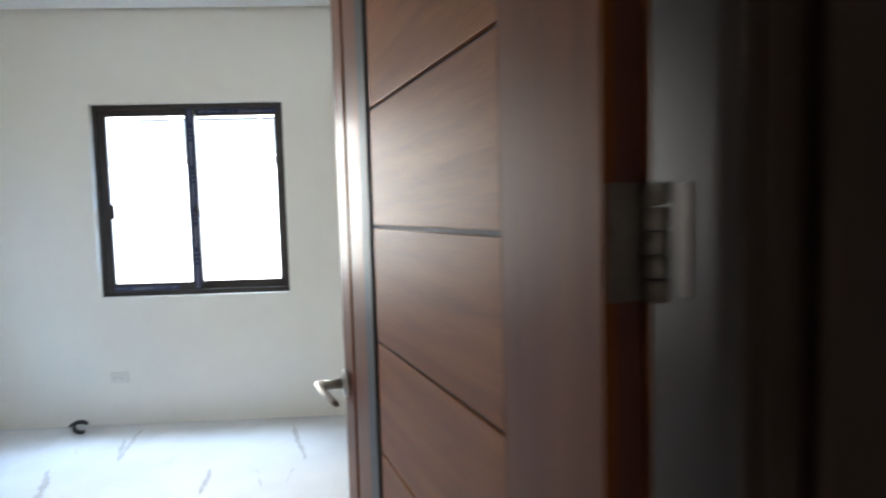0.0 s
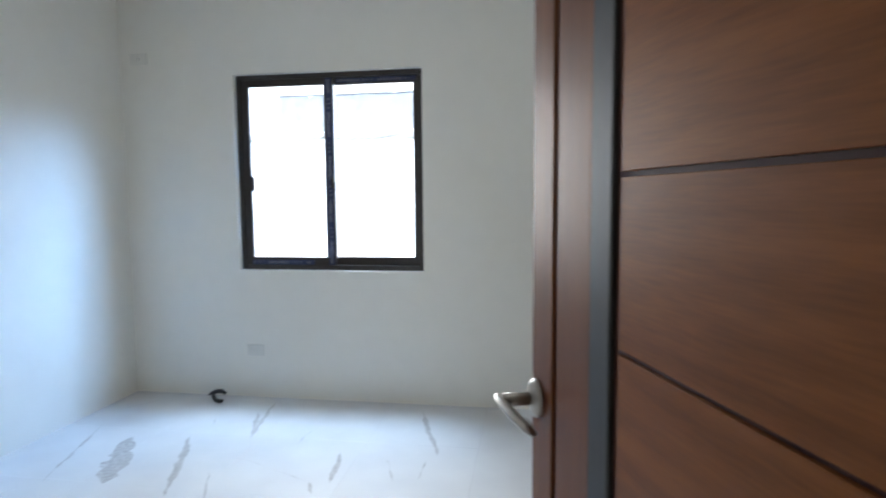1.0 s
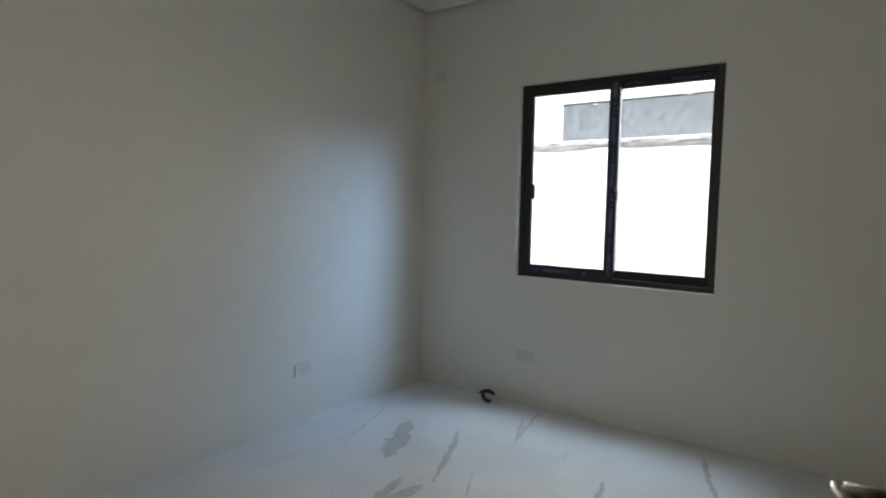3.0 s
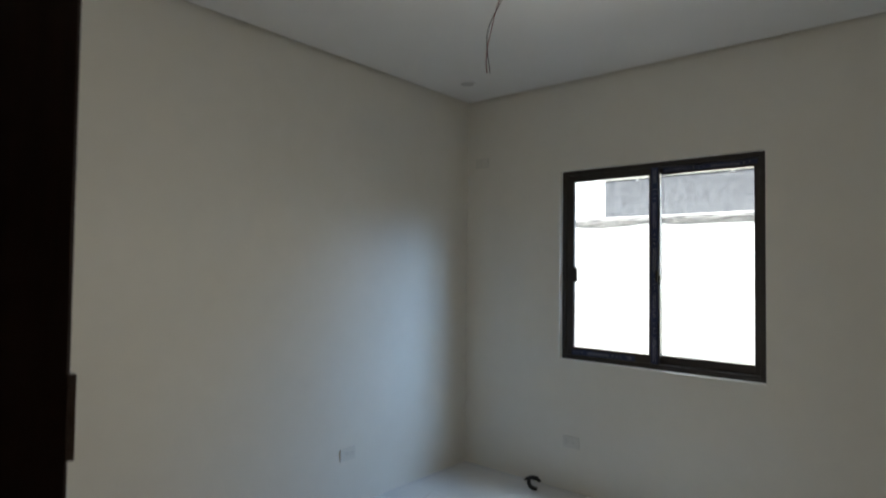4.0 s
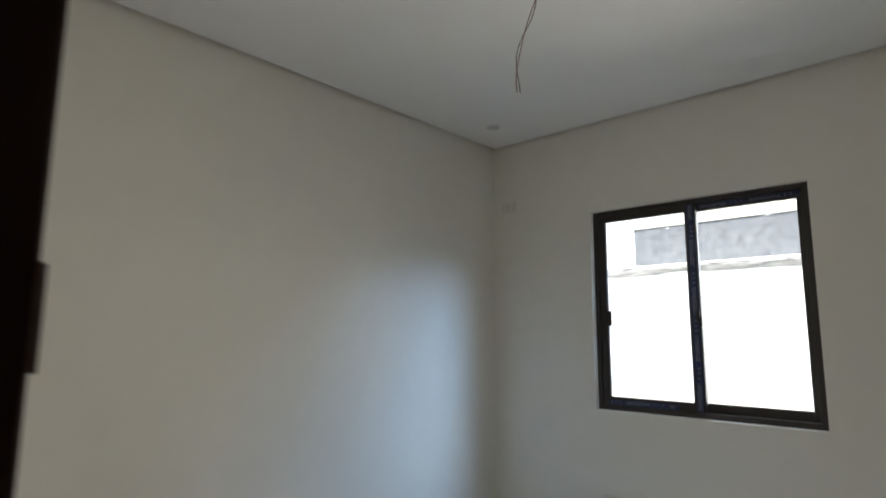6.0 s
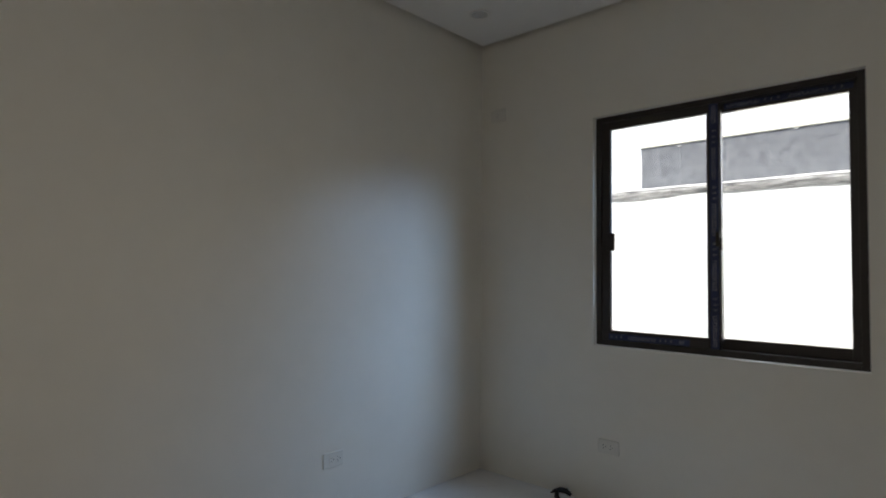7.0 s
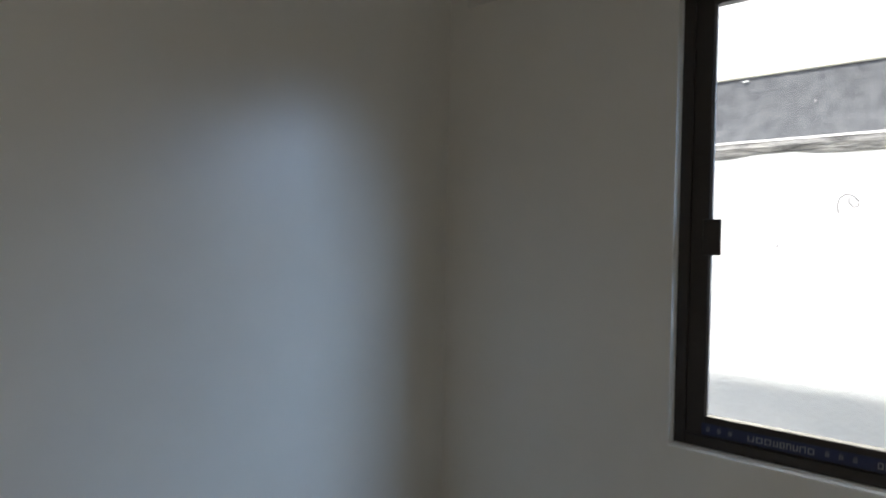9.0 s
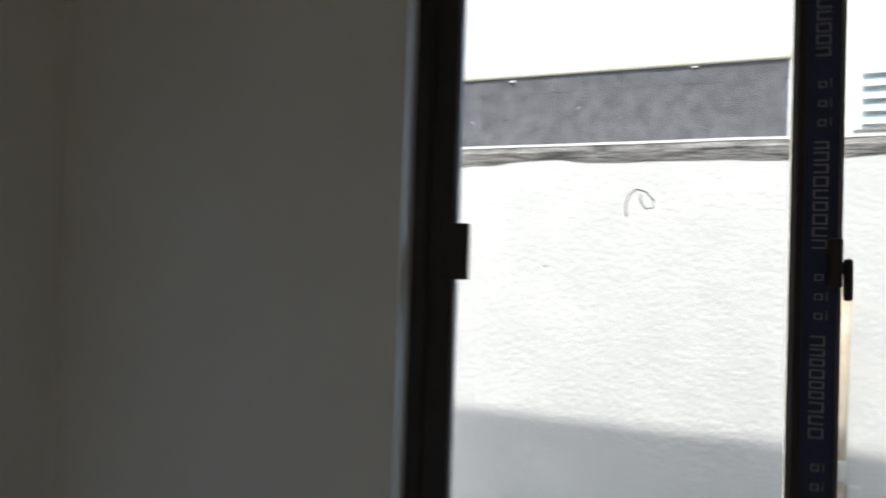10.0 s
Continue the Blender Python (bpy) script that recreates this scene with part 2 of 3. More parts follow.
# ---- mesh helpers ----


def bm_box(lo, hi, bm=None):
    """A box between two corners, added to bm."""
    bm = bm or bmesh.new()
    lo, hi = Vector(lo), Vector(hi)
    made = bmesh.ops.create_cube(bm, size=1.0, matrix=Matrix.Translation((lo + hi) / 2) @ Matrix.Diagonal((*(hi - lo), 1)))
    return bm, made["verts"]


def bevelled(lo, hi, r=0.003, segments=2, bm=None):
    own = bm or bmesh.new()
    _, verts = bm_box(lo, hi, own)
    edges = list({e for v in verts for e in v.link_edges})
    bmesh.ops.bevel(own, geom=edges, offset=r, segments=segments, affect="EDGES", profile=0.5)
    return own


def boxes(*pairs):
    bm = bmesh.new()
    for lo, hi in pairs:
        bm_box(lo, hi, bm)
    return bm


def bm_tube(points, radius, sides=10, bm=None, closed_ends=True, squash=1.0):
    """A round bar along a line of points; radius is a number or one for each point."""
    bm = bm or bmesh.new()
    pts = [Vector(p) for p in points]
    rings, up = [], Vector((0.13, 0.31, 0.94)).normalized()
    for k, p in enumerate(pts):
        d = (pts[min(k + 1, len(pts) - 1)] - pts[max(k - 1, 0)]).normalized()
        a = d.cross(up).normalized()
        b = d.cross(a).normalized()
        r = radius[k] if hasattr(radius, "__len__") else radius
        rings.append([bm.verts.new(p + a * math.cos(2 * math.pi * s / sides) * r + b * math.sin(2 * math.pi * s / sides) * r * squash) for s in range(sides)])
    for one, two in zip(rings, rings[1:]):
        for s in range(sides):
            bm.faces.new((one[s], one[(s + 1) % sides], two[(s + 1) % sides], two[s]))
    if closed_ends:
        bm.faces.new(rings[0])
        bm.faces.new(rings[-1][::-1])
    return bm


def bm_lathe(profile, sides=32, m=None, bm=None):
    """Turn a profile of (radius, height) round z."""
    bm = bm or bmesh.new()
    m = m or Matrix()
    rings = [[bm.verts.new(m @ Vector((r * math.cos(2 * math.pi * s / sides), r * math.sin(2 * math.pi * s / sides), z))) for s in range(sides)] for r, z in profile]
    for one, two in zip(rings, rings[1:]):
        for s in range(sides):
            bm.faces.new((one[s], one[(s + 1) % sides], two[(s + 1) % sides], two[s]))
    bm.faces.new(rings[0][::-1])
    bm.faces.new(rings[-1])
    return bm


def mesh_of(name, bm, mat, smooth=False):
    bmesh.ops.recalc_face_normals(bm, faces=bm.faces)
    me = bpy.data.meshes.new(name)
    bm.to_mesh(me)
    bm.free()
    me.materials.append(mat)
    if smooth:
        for p in me.polygons:
            p.use_smooth = True
    return me


def thing(name, bm, mat, label, category, kind="", group="", smooth=False):
    return tagged(new(name, mesh_of(name, bm, mat, smooth)), label, category, group, kind)


def holder(name, label, category, at=(0, 0, 0), turn=0.0, kind="", group=""):
    ob = new(name)
    ob.matrix_world = pose(*at, 0, 0, turn)
    ob.empty_display_size = 0.05
    return tagged(ob, label, category, group, kind)


def part(name, bm, mat, parent, label="", smooth=False):
    ob = new(name, mesh_of(name, bm, mat, smooth))
    ob.parent = parent
    if label:
        ob["label"] = label
    return ob


# ---- the room ----
# the corner of west and north wall is the origin; the room lies to +x and -y
EAST, SOUTH, HIGH = 3.28, -3.251, 2.675
TOP = 2.86                       # underside of the slab
WX0, WX1, WZ0, WZ1 = 0.783, 2.004, 0.843, 2.091      # window opening
DX0, DX1, DZ = 2.100, 3.050, 2.12                    # doorway between the linings
T = 0.115
TS = 0.239                       # the wall with the door is thicker

thing("wall_west", boxes(((-T, SOUTH - TS, -0.1), (0, T, TOP))), WALL, "off-white painted plaster wall with soft sheen", "wall", "structure")
thing("wall_east", boxes(((EAST, SOUTH - TS, -0.1), (EAST + T, T, TOP))), WALL, "off-white painted plaster wall beside the door", "wall", "structure")
thing("wall_north", boxes(((0, 0, -0.1), (WX0, T, TOP)), ((WX1, 0, -0.1), (EAST, T, TOP)),
                          ((WX0, 0, -0.1), (WX1, T, WZ0)), ((WX0, 0, WZ1), (WX1, T, TOP))),
      WALL, "off-white painted plaster wall with a window opening", "wall", "structure")
thing("wall_south", boxes(((0, SOUTH - TS, -0.1), (DX0 - 0.03, SOUTH, TOP)), ((DX1 + 0.03, SOUTH - TS, -0.1), (EAST, SOUTH, TOP)),
                          ((DX0 - 0.03, SOUTH - TS, DZ + 0.03), (DX1 + 0.03, SOUTH, TOP))),
      WALL, "off-white painted plaster wall with the doorway", "wall", "structure")

# the ceiling panel stops short of the walls and leaves a recessed shadow gap
GAP = 0.030
ceiling = boxes(((GAP, SOUTH + GAP, HIGH), (EAST - GAP, -GAP, HIGH + 0.012)), ((0, SOUTH, HIGH + 0.070), (EAST, 0, HIGH + 0.09)))
thing("ceiling", ceiling, CEILING, "flat white ceiling with a recessed shadow gap", "ceiling", "structure")
thing("roof_slab", boxes(((-0.45, -6.4, TOP), (EAST + 0.5, 0.30, TOP + 0.16))), ROOF, "flat roof slab of the house with short eaves", "roof", "structure")

# corridor behind the doorway: unseen walls and ceiling, added so that it stays dark
thing("corridor_wall_south", boxes(((0.9, -4.75, -0.1), (4.6, -4.6, TOP))), WALL, "unseen off-white corridor wall, added to keep light out", "wall", "structure")
thing("corridor_wall_west", boxes(((0.9, -4.6, -0.1), (1.05, SOUTH - TS, TOP))), WALL, "unseen off-white corridor end wall, added to keep light out", "wall", "structure")
thing("corridor_wall_east", boxes(((EAST + T, -4.6, -0.1), (EAST + 2 * T, SOUTH - TS, TOP))), WALL, "unseen off-white corridor end wall, added to keep light out", "wall", "structure")
thing("corridor_ceiling", boxes(((1.05, -4.6, HIGH), (EAST + T, SOUTH - TS, HIGH + 0.05))), CEILING, "unseen flat white corridor ceiling, added to keep light out", "ceiling", "structure")

# floor: a screed bed with single tiles laid on it
floor = thing("floor", boxes(((0, -4.6, -0.1), (EAST + T, 0, -0.0035))), GROUT, "white marble-look porcelain tile floor with grey veins", "floor", "structure")

# ---- door frame and door ----
frame_door = holder("door_frame", "dark wooden door frame in the doorway, shade put into its near-black colour", "door frame", (0, 0, 0), kind="structure")
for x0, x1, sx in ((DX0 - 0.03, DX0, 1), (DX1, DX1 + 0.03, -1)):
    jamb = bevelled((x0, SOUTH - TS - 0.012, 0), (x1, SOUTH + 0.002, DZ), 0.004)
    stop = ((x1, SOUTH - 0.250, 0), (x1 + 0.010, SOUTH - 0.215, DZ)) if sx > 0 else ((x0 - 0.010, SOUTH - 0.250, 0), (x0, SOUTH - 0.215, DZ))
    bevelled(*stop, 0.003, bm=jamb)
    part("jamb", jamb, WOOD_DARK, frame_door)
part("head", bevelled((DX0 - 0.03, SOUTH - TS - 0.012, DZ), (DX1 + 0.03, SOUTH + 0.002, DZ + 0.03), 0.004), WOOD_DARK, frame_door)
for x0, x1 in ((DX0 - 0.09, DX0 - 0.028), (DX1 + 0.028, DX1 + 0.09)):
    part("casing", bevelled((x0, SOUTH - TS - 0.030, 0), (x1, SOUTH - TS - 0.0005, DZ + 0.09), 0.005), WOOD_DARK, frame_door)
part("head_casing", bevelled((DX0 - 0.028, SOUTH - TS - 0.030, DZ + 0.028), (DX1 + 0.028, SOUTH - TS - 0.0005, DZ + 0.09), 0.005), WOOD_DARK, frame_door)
strike = bevelled((DX0 - 0.006, SOUTH - 0.001, 1.268), (DX0 + 0.0010, SOUTH + 0.006, 1.345), 0.0008)
part("strike_plate", strike, HINGE, frame_door, "dull steel strike plate")

# the leaf is built shut from its hinge along -x, its corridor face at y = -0.042, then swung into the room
DOOR_W, DOOR_H, DOOR_T = 0.935, 2.10, 0.042
door = holder("door_1", "half-open reddish-brown varnished wooden door with grooved panels", "door", (3.019, -3.411, 0.008), -70.96, "structure")


def door_bar(x0, x1, z0, z1, y0, y1, mat, name, label="", r=0.003):
    return part(name, bevelled((-x1, y0, z0), (-x0, y1, z1), r), mat, door, label)


FACE = -DOOR_T
door_bar(0.004, DOOR_W - 0.001, 0.001, DOOR_H - 0.001, FACE + 0.006, -0.001, GROOVE, "core", "dark stained door core")
door_bar(0.0, 0.159, 0.0, DOOR_H, FACE, FACE + 0.012, WOOD_UP, "hinge_stile", r=0.0008)
door_bar(0.845, DOOR_W, 0.0, DOOR_H, FACE, FACE + 0.012, WOOD_UP, "lock_stile")
door_bar(0.716, 0.831, 0.0, DOOR_H, FACE + 0.001, FACE + 0.012, WOOD_UP, "inner_stile")
door_bar(0.655, 0.713, 0.0, DOOR_H, FACE - 0.002, FACE + 0.012, INLAY, "inlay_strip", "dark grey inlay strip")
edges_z = [0.0] + [1.317 + 0.202 * k for k in range(-6, 4)] + [DOOR_H]
for z0, z1 in zip(edges_z, edges_z[1:]):
    door_bar(0.1592, 0.637, z0 + 0.0032, z1 - 0.0032, FACE, FACE + 0.012, WOOD, "panel", r=0.0009)
door_bar(0.0, DOOR_W, 0.0, DOOR_H, -0.0005, 0.0035, WOOD_UP, "room_face", r=0.001)
for z in (1.314,):
    leaf = boxes(((-0.001, FACE + 0.004, z - 0.044), (0.0015, 0.003, z + 0.044)))
    part("hinge_leaf", leaf, HINGE, door, "dull steel hinge leaf")
    knuckle = bmesh.new()
    for k in range(5):
        bm_lathe([(0.0085, -0.0083), (0.0098, -0.0075), (0.0098, 0.0075), (0.0085, 0.0083)], 16, pose(0.0135, -0.005, z - 0.035 + 0.0175 * k), knuckle)
    part("hinge_knuckle", knuckle, HINGE, door, "dull steel hinge knuckle", True)


def lever_handle(face, way):
    """Round rose, neck and bent lever; way is the side to which it sticks out."""
    hx, hz = -0.908, 0.967
    c = Vector((hx, face, hz))
    turn = Matrix.Translation(c) @ Matrix.Rotation(radians(90 if way < 0 else -90), 4, "X")
    rose = part("handle", bm_lathe([(0.0310, 0.0), (0.0312, 0.004), (0.0295, 0.0075), (0.0220, 0.0095), (0.0150, 0.011), (0.0120, 0.014)], 48, turn), STEEL, door, "satin nickel lever handle", True)
    part("neck", bm_tube([c, c + Vector((0, way * 0.030, 0)), c + Vector((0, way * 0.058, 0))], [0.0120, 0.0105, 0.0115], 24), STEEL, rose, smooth=True)
    y = face + way * 0.058
    line = [(hx - 0.013, y, hz + 0.001), (hx, y + way * 0.003, hz), (hx + 0.035, y + way * 0.003, hz - 0.001), (hx + 0.075, y, hz - 0.003), (hx + 0.105, y - way * 0.006, hz - 0.006), (hx + 0.118, y - way * 0.010, hz - 0.008)]
    part("lever", bm_tube(line, [0.0115, 0.0125, 0.0118, 0.0112, 0.0105, 0.0075], 20, squash=0.55), STEEL, rose, smooth=True)


lever_handle(FACE, -1)
lever_handle(0.0035, 1)
part("jamb_hinge", boxes(((DX1 - 0.0015, -3.414, 1.278), (DX1 + 0.001, -3.400, 1.366))), HINGE, frame_door, "dull steel hinge leaf")

# ---- window ----
window = holder("window_1", "closed two-leaf sliding window in dark bronze aluminium, taped with blue film", "window", (0, 0.016, 0), kind="structure")
MX0, MX1 = 1.372, 1.424        # the meeting stile
FY0, FY1 = 0.014, 0.100
bead = 0.004
frame_bars = ((WX0 + bead, WX0 + bead + 0.030, WZ0 + bead, WZ1 - 0.003), (WX1 - bead - 0.030, WX1 - bead, WZ0 + bead, WZ1 - 0.003))
for x0, x1, z0, z1 in frame_bars:
    part("frame_post", bevelled((x0, FY0, z0), (x1, FY1, z1), 0.002), ALUMINIUM, window)
part("frame_sill", bevelled((WX0 + bead + 0.0305, FY0, WZ0 + bead), (WX1 - bead - 0.0305, FY1, WZ0 + bead + 0.030), 0.002), ALUMINIUM, window)
part("frame_head", bevelled((WX0 + bead + 0.0305, FY0, WZ1 - 0.033), (WX1 - bead - 0.0305, FY1, WZ1 - 0.003), 0.002), ALUMINIUM, window)
seal = boxes(((WX0, 0.010, WZ0), (WX0 + bead, FY1, WZ1)), ((WX1 - bead, 0.010, WZ0), (WX1, FY1, WZ1)),
             ((WX0 + bead, 0.006, WZ0), (WX1 - bead, FY1, WZ0 + bead)), ((WX0 + bead, 0.010, WZ1 - 0.003), (WX1 - bead, FY1, WZ1)))
part("sealant_bead", seal, SEALANT, window, "white sealant round the frame")


def sash(name, x0, x1, y, left_wide, right_wide):
    z0, z1 = WZ0 + bead + 0.026, WZ1 - 0.030
    s = part(name, bevelled((x0, y, z0), (x0 + left_wide, y + 0.028, z1), 0.002), ALUMINIUM, window)
    part("stile", bevelled((x1 - right_wide, y, z0), (x1, y + 0.028, z1), 0.002), ALUMINIUM, s)
    part("bottom_rail", bevelled((x0 + left_wide, y, z0), (x1 - right_wide, y + 0.028, z0 + 0.056), 0.002), ALUMINIUM, s)
    part("top_rail", bevelled((x0 + left_wide, y, z1 - 0.046), (x1 - right_wide, y + 0.028, z1), 0.002), ALUMINIUM, s)
    pane = part("pane", boxes(((x0 + left_wide - 0.004, y + 0.011, z0 + 0.052), (x1 - right_wide + 0.004, y + 0.016, z1 - 0.042))), GLASS, s, "clear glass pane")
    pane.visible_shadow = False
    return s


left_sash = sash("sash", WX0 + 0.033, MX1, 0.022, 0.046, 0.051)
right_sash = sash("sash", MX0 + 0.006, WX1 - 0.033, 0.056, 0.046, 0.036)
for x in (WX0 + 0.078, MX1 - 0.0585):
    part("glazing_bead", bevelled((x, 0.026, WZ0 + 0.086), (x + 0.007, 0.040, WZ1 - 0.076), 0.001), TRACK, left_sash, "grey glazing bead")
part("track_edge", boxes(((MX1 + 0.001, 0.030, WZ0 + 0.075), (MX1 + 0.007, 0.054, WZ1 - 0.066))), TRACK, window, "bare grey aluminium edge")
part("pull", bevelled((WX0 + 0.066, 0.012, 1.356), (WX0 + 0.110, 0.0225, 1.451), 0.003), ALUMINIUM, left_sash, "black plastic pull")
latch = bevelled((MX1 - 0.014, 0.008, 1.368), (MX1 + 0.003, 0.0225, 1.436), 0.003)
bevelled((MX1 + 0.001, 0.010, 1.386), (MX1 + 0.008, 0.020, 1.402), 0.002, bm=latch)
bevelled((MX1 + 0.004, 0.006, 1.350), (MX1 + 0.015, 0.018, 1.408), 0.004, bm=latch)
part("latch", latch, ALUMINIUM, left_sash, "black cam latch")


def tape(name, lo, hi, upright, seed):
    """Blue film with rows of unreadable print, drawn as plain bars."""
    s = part(name, boxes((lo, hi)), TAPE, window, "blue protective tape with grey print")
    rnd = random.Random(seed)
    y = lo[1] - 0.0006
    a, b = (lo[2], hi[2]) if upright else (lo[0], hi[0])
    c0, c1 = (lo[0], hi[0]) if upright else (lo[2], hi[2])
    bm, p, wide = bmesh.new(), a + 0.012, c1 - c0

    def mark(u0, v0, u1, v1):
        lo2, hi2 = ((v0, y, u0), (v1, y + 0.0008, u1)) if upright else ((u0, y, v0), (u1, y + 0.0008, v1))
        bm_box(lo2, hi2, bm)

    def hollow(u0, v0, u1, v1, thick, gap):
        mark(u0, v0, u0 + thick, v1)
        mark(u1 - thick, v0, u1, v1)
        if gap != 0:
            mark(u0 + thick, v0, u1 - thick, v0 + thick)
        if gap != 1:
            mark(u0 + thick, v1 - thick, u1 - thick, v1)

    turn = rnd.choice((0, 1))
    while p < b - 0.05:
        mid = c0 + wide * 0.5
        if turn == 0:                       # a long block of large marks
            for k in range(9):
                step, tall = rnd.choice((0.014, 0.017, 0.019)), 0.46
                if p + step > b - 0.004:
                    break
                hollow(p, mid - wide * tall / 2, p + step * 0.76, mid + wide * tall / 2, 0.0024, rnd.choice((0, 1, 2)))
                p += step
        else:                               # small rings and thin lines
            for k in range(3):
                if p + 0.03 > b - 0.004:
                    break
                hollow(p, mid - wide * 0.13, p + wide * 0.24, mid + wide * 0.13, 0.0018, 2)
                mark(p, mid + wide * 0.24, p + wide * 0.30, mid + wide * 0.27)
                p += 0.027
        turn = 1 - turn
        p += 0.018
    part("print", bm, PRINT, s, "grey print bars")


tape("tape", (MX0 + 0.009, 0.0205, WZ0 + 0.036), (MX1 - 0.003, 0.0219, WZ1 - 0.034), True, 3)
tape("tape", (WX0 + 0.074, 0.0205, WZ0 + 0.036), (MX0 - 0.09, 0.0219, WZ0 + 0.068), False, 5)
tape("tape", (MX1 + 0.015, 0.0545, WZ1 - 0.062), (WX1 - 0.05, 0.0559, WZ1 - 0.034), False, 8)
# a pen squiggle and a speck on the left pane
loop = [(1.163 + 0.020 * u, 0.0315, 1.486 + 0.022 * v) for u, v in ((-1.0, -1.0), (-1.1, -0.2), (-0.9, 0.6), (-0.3, 1.0), (0.4, 0.8), (0.95, 0.2), (0.9, -0.3), (0.4, -0.4), (0.0, 0.1), (0.0, 0.6))]
part("speck", bm_tube([(1.017, 0.0318, 1.3842), (1.022, 0.0318, 1.3838)], 0.0012, 6), PEN, window, "dark speck on the glass")
part("pen_squiggle", bm_tube(loop, 0.0011, 6), PEN, window, "thin pen squiggle on the glass")

# ---- outside ----
thing("ground", boxes(((-60, -60, -0.5), (60, 60, -0.15))), EARTH, "bare earth round the house and the boundary wall", "ground", "structure")
YB, ZB = 1.752, 1.885
thing("boundary_wall", boxes(((-8, YB, -0.2), (9, YB + 0.15, ZB))), OUTER, "white limewashed boundary wall with rough plaster", "wall", "structure")
coping = bmesh.new()
n = 170
rows = []
for k in range(n + 1):
    x = -8 + 17 * k / n
    low = ZB - 0.040 - 0.026 * (noise.noise((x * 2.1, 0, 0)) + 0.7 * noise.noise((x * 7.0, 3, 0)) + 0.5 * noise.noise((x * 21.0, 5, 0)))
    rows.append([coping.verts.new((x, YB - 0.004, low)), coping.verts.new((x, YB - 0.018, ZB + 0.006)), coping.verts.new((x, YB - 0.012, ZB + 0.035)),
                 coping.verts.new((x, YB + 0.155, ZB + 0.03)), coping.verts.new((x, YB + 0.155, low))])
for one, two in zip(rows, rows[1:]):
    for k in range(5):
        coping.faces.new((one[k], two[k], two[(k + 1) % 5], one[(k + 1) % 5]))
coping.faces.new(rows[0])
coping.faces.new(rows[-1][::-1])
coping_ob = thing("coping", coping, COPING, "grey uneven mortar along the top of the boundary wall", "coping", "structure")
edge = bmesh.new()
cuts = []
for k in range(n + 1):
    x = -8 + 17 * k / n
    z = ZB + 0.0365 + 0.004 * noise.noise((x * 3.0, 7, 0))
    cuts.append([edge.verts.new((x, y, zz)) for y, zz in ((YB - 0.016, z - 0.004), (YB - 0.014, z + 0.007), (YB + 0.16, z + 0.008), (YB + 0.16, z - 0.004))])
for one, two in zip(cuts, cuts[1:]):
    for k in range(4):
        edge.faces.new((one[k], two[k], two[(k + 1) % 4], one[(k + 1) % 4]))
edge.faces.new(cuts[0])
edge.faces.new(cuts[-1][::-1])
part("plaster_edge", edge, SEALANT, coping_ob, "thin white plaster edge")

# neighbouring house behind the wall
neighbour = holder("neighbour_house", "white neighbouring house with a grey concrete ledge and louvre window", "house", (0, 0, 0))
NX0, NX1 = 0.207, 1.752
part("concrete_band", bevelled((NX0, YB + 0.18, ZB - 0.25), (NX1, YB + 0.9, ZB + 0.42), 0.01), CONCRETE, neighbour, "stained grey concrete band")
part("upper_band", bevelled((NX0 - 0.0008, YB + 0.1792, ZB + 0.335), (NX1 + 0.0008, YB + 0.9, ZB + 0.4195), 0.0004), CONCRETE, neighbour)
for x, z, w in ((0.10, 0.405, 0.045), (0.52, 0.398, 0.030), (1.36, 0.408, 0.030), (0.33, 0.20, 0.006), (0.86, 0.25, 0.005)):
    part("plaster_fleck", bevelled((x, YB + 0.168, ZB + z), (x + w, YB + 0.182, ZB + z + 0.007), 0.002), SEALANT, neighbour, "white plaster fleck")
part("cream_edge", bevelled((NX0 - 0.02, YB + 0.165, ZB + 0.421), (NX1 + 0.01, YB + 0.9, ZB + 0.45), 0.006), CREAM, neighbour)
part("house_wall", boxes(((-9, YB + 3.2, -0.2), (10, YB + 6.5, 4.4))), OUTER, neighbour, "white rendered house wall")
louvre = part("louvre_window", bevelled((2.87, YB + 3.15, 2.61), (3.56, YB + 3.198, 3.19), 0.004), SEALANT, neighbour, "white louvre window frame")
for k in range(5):
    slat = bmesh.new()
    bm_box((-0.30, -0.05, -0.003), (0.30, 0.05, 0.003), slat)
    bmesh.ops.transform(slat, matrix=pose(3.215, YB + 3.125, 2.69 + 0.108 * k, 66), verts=slat.verts)
    part("louvre", slat, JALOUSIE, louvre, "pale blue glass louvre")

# weathered pipe that stands against the boundary wall, with a dab of white mortar at its side
pipe = holder("drain_pipe", "weathered tan pipe standing against the white boundary wall", "pipe", (1.903, YB - 0.031, -0.15))
part("tube", bm_tube([(-0.022, 0, 0), (-0.015, 0, 0.5), (0.0, 0, 1.0), (0.004, 0, 1.48)], [0.029, 0.029, 0.028, 0.027], 16), RUST, pipe, smooth=True)
part("collar", bm_lathe([(0.031, 0.0), (0.034, 0.008), (0.034, 0.072), (0.031, 0.08)], 20, pose(-0.010, 0, 0.74)), CREAM, pipe, "pale pipe collar", True)
dab = bevelled((0.030, 0.012, 0.46), (0.085, 0.031, 0.72), 0.012, 2)
part("mortar_dab", dab, SEALANT, pipe, "white mortar dab")

# ---- things in the room ----


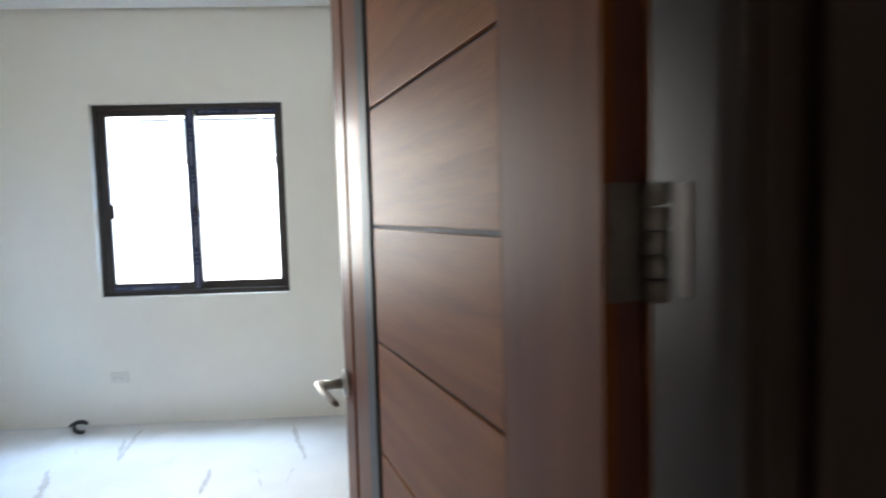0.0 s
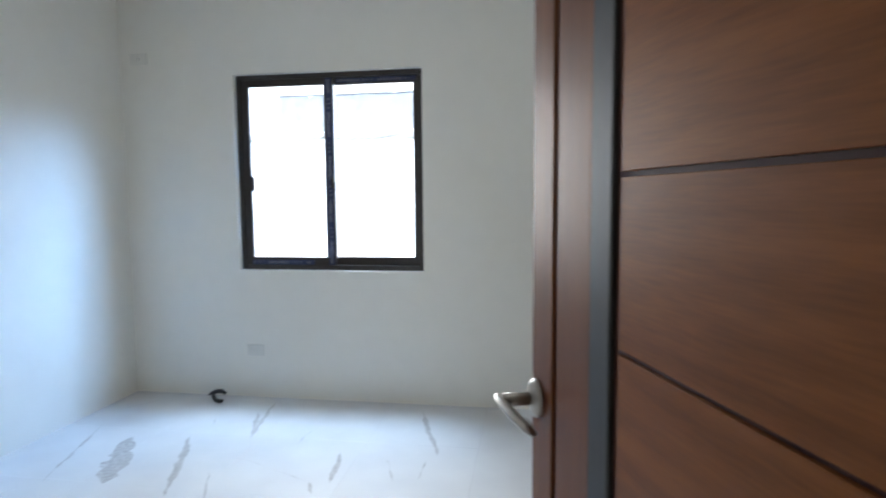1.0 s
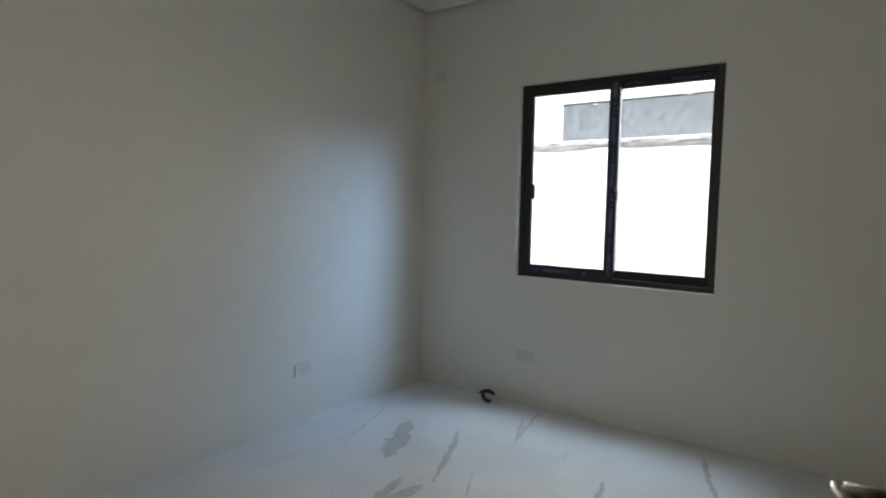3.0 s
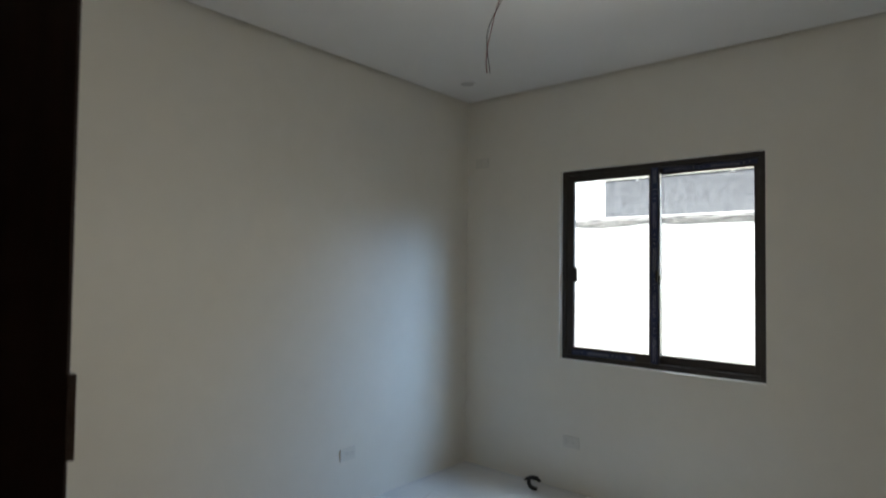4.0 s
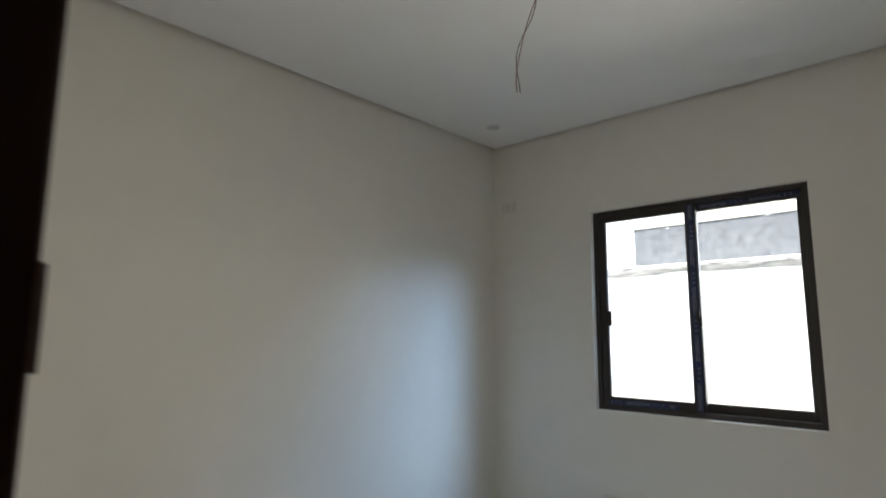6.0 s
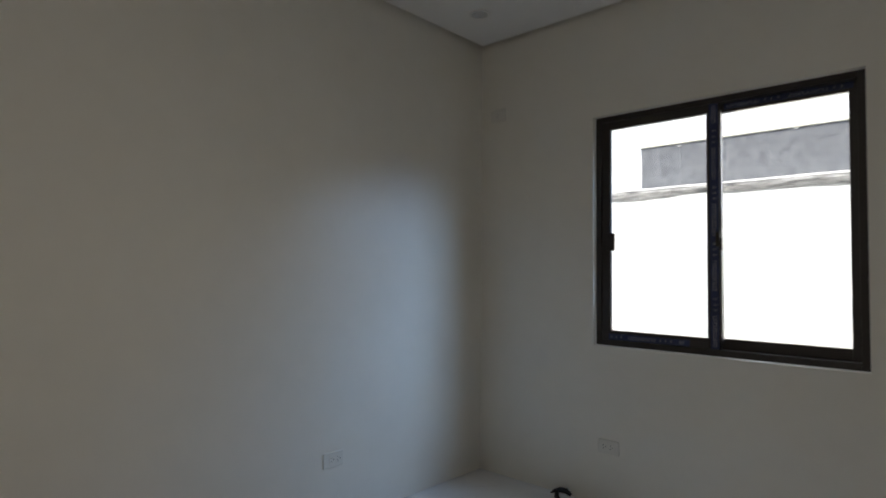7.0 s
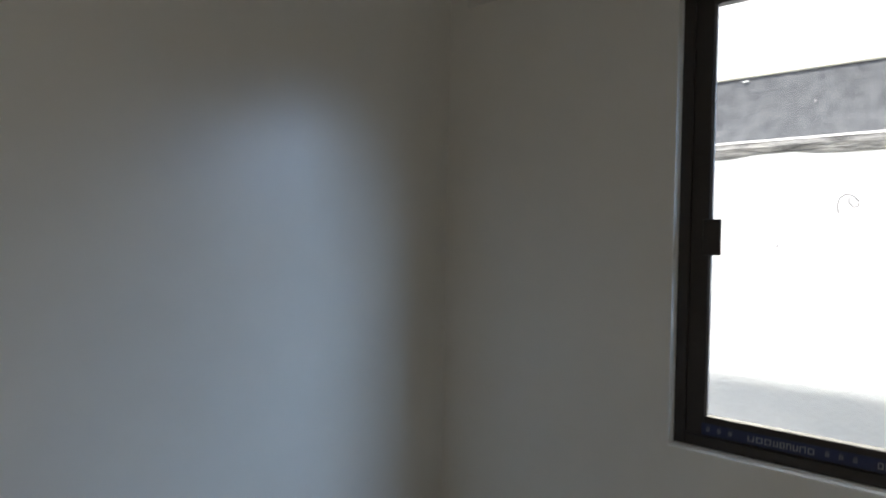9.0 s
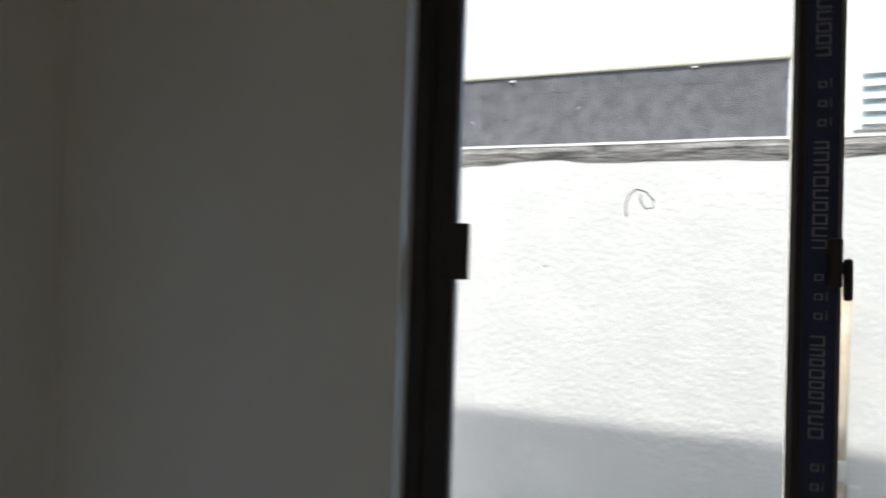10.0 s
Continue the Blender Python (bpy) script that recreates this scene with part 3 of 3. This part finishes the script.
def socket_plate(name, m, gangs, label):
    """A wall plate with round-pin sockets: faces -y before the turn, centred at the origin."""
    ob = holder(name, label, "socket", group="wall sockets")
    ob.matrix_world = m
    part("plate", bevelled((-0.059, -0.009, -0.037), (0.059, 0.0, 0.037), 0.004, 3), PLASTIC, ob)
    for g in gangs:
        insert = part("insert", bevelled((g - 0.0175, -0.0105, -0.021), (g + 0.0175, -0.0085, 0.021), 0.001), PLASTIC, ob)
        for dx, dz in ((-0.0065, 0.009), (-0.0065, -0.008), (0.007, 0.001)):
            hole = bm_lathe([(0.0024, -0.0004), (0.0024, 0.0004)], 10, pose(g + dx, -0.0107, dz, 90))
            part("slot", hole, SLOT, insert, "dark socket slot")
    return ob


socket_plate("wall_socket", pose(0, -1.140, 0.320, 0, 0, 90), (-0.008, 0.030), "off-white plastic double socket low on the side wall")
socket_plate("wall_socket", pose(0.875, 0, 0.316), (-0.022, 0.018), "off-white plastic double socket below the window")
socket_plate("wall_socket", pose(0.136, 0, 2.213), (0.0,), "off-white plastic single socket high beside the corner")


def downlight(x, y):
    ob = holder("ceiling_downlight", "unlit round recessed downlight with pale rim", "downlight", (x, y, HIGH), group="ceiling downlights")
    part("rim", bm_lathe([(0.046, -0.002), (0.046, -0.004), (0.058, -0.003), (0.060, 0.0)], 40), CEILING, ob, smooth=True)
    part("diffuser", bm_lathe([(0.044, -0.0044), (0.046, -0.0034)], 40), DIFFUSER, ob, "grey frosted diffuser")
    return ob


for x, y in ((0.307, -0.407), (0.265, -2.535), (2.525, -0.590)):
    downlight(x, y)

# bare lamp wire out of a hole in the ceiling
wire = holder("hanging_wire", "twisted pair of bare red lamp wires hanging from the ceiling", "wire", (1.492, -1.674, HIGH))
part("hole", bm_lathe([(0.010, -0.001), (0.008, 0.001)], 16), SLOT, wire, "dark hole in the ceiling")
LENGTH = 0.515
for side, mat in ((1, WIRE_RED), (-1, WIRE_DARK)):
    pts = []
    for k in range(41):
        s = k / 40
        open_by = 0.0055 * math.sin(math.pi * 3.6 * s) * (1 if s > 0.12 else s / 0.12)
        sway = 0.020 * math.sin(s * 6.3) - 0.072 * s
        pts.append((sway * 0.7 + side * open_by * 0.7, sway * 0.7 + side * open_by * 0.7, -LENGTH * s))
    part("strand", bm_tube(pts, 0.0016, 6), mat, wire, smooth=True)

# black plastic claw on the floor by the wall
claw = holder("spring_clamp", "small black plastic spring clamp standing on the tiles", "clamp", (0.662, -0.115, 0), -8)
arc = [(-0.074, -0.006, 0.034), (-0.048, -0.004, 0.050), (-0.014, 0.002, 0.064), (0.022, 0.006, 0.067), (0.050, 0.008, 0.054)]
part("upper_jaw", bm_tube(arc, [0.004, 0.012, 0.016, 0.016, 0.011], 14, squash=0.9), RUBBER, claw, smooth=True)
arc = [(-0.036, -0.002, 0.046), (-0.026, -0.016, 0.030), (0.000, -0.030, 0.018), (0.028, -0.036, 0.0145), (0.050, -0.034, 0.016), (0.054, -0.028, 0.026)]
part("lower_jaw", bm_tube(arc, [0.012, 0.013, 0.014, 0.0145, 0.012, 0.007], 14, squash=0.95), RUBBER, claw, smooth=True)

# ---- floor tiles ----
TILE = 0.6
shared = {}


def tile_mesh(w, d):
    key = (round(w, 3), round(d, 3))
    if key not in shared:
        bm = bevelled((0, 0, -0.0033), (w, d, 0.0), 0.0005, 1)
        shared[key] = mesh_of("tile", bm, MARBLE)
    return shared[key]


def lay(x0, y0, x1, y1):
    x = x0
    while x < x1 - 0.01:
        y = y1
        while y > y0 + 0.01:
            w, d = min(TILE, x1 - x), min(TILE, y - y0)
            ob = new("tile", tile_mesh(w - 0.0006, d - 0.0006))
            ob.location = (x, y - d, 0)
            ob.parent = floor
            y -= TILE
        x += TILE


lay(0, SOUTH, EAST, 0)
lay(DX0, SOUTH - TS, DX1, SOUTH)
lay(1.05, -4.6, EAST + T, SOUTH - TS)
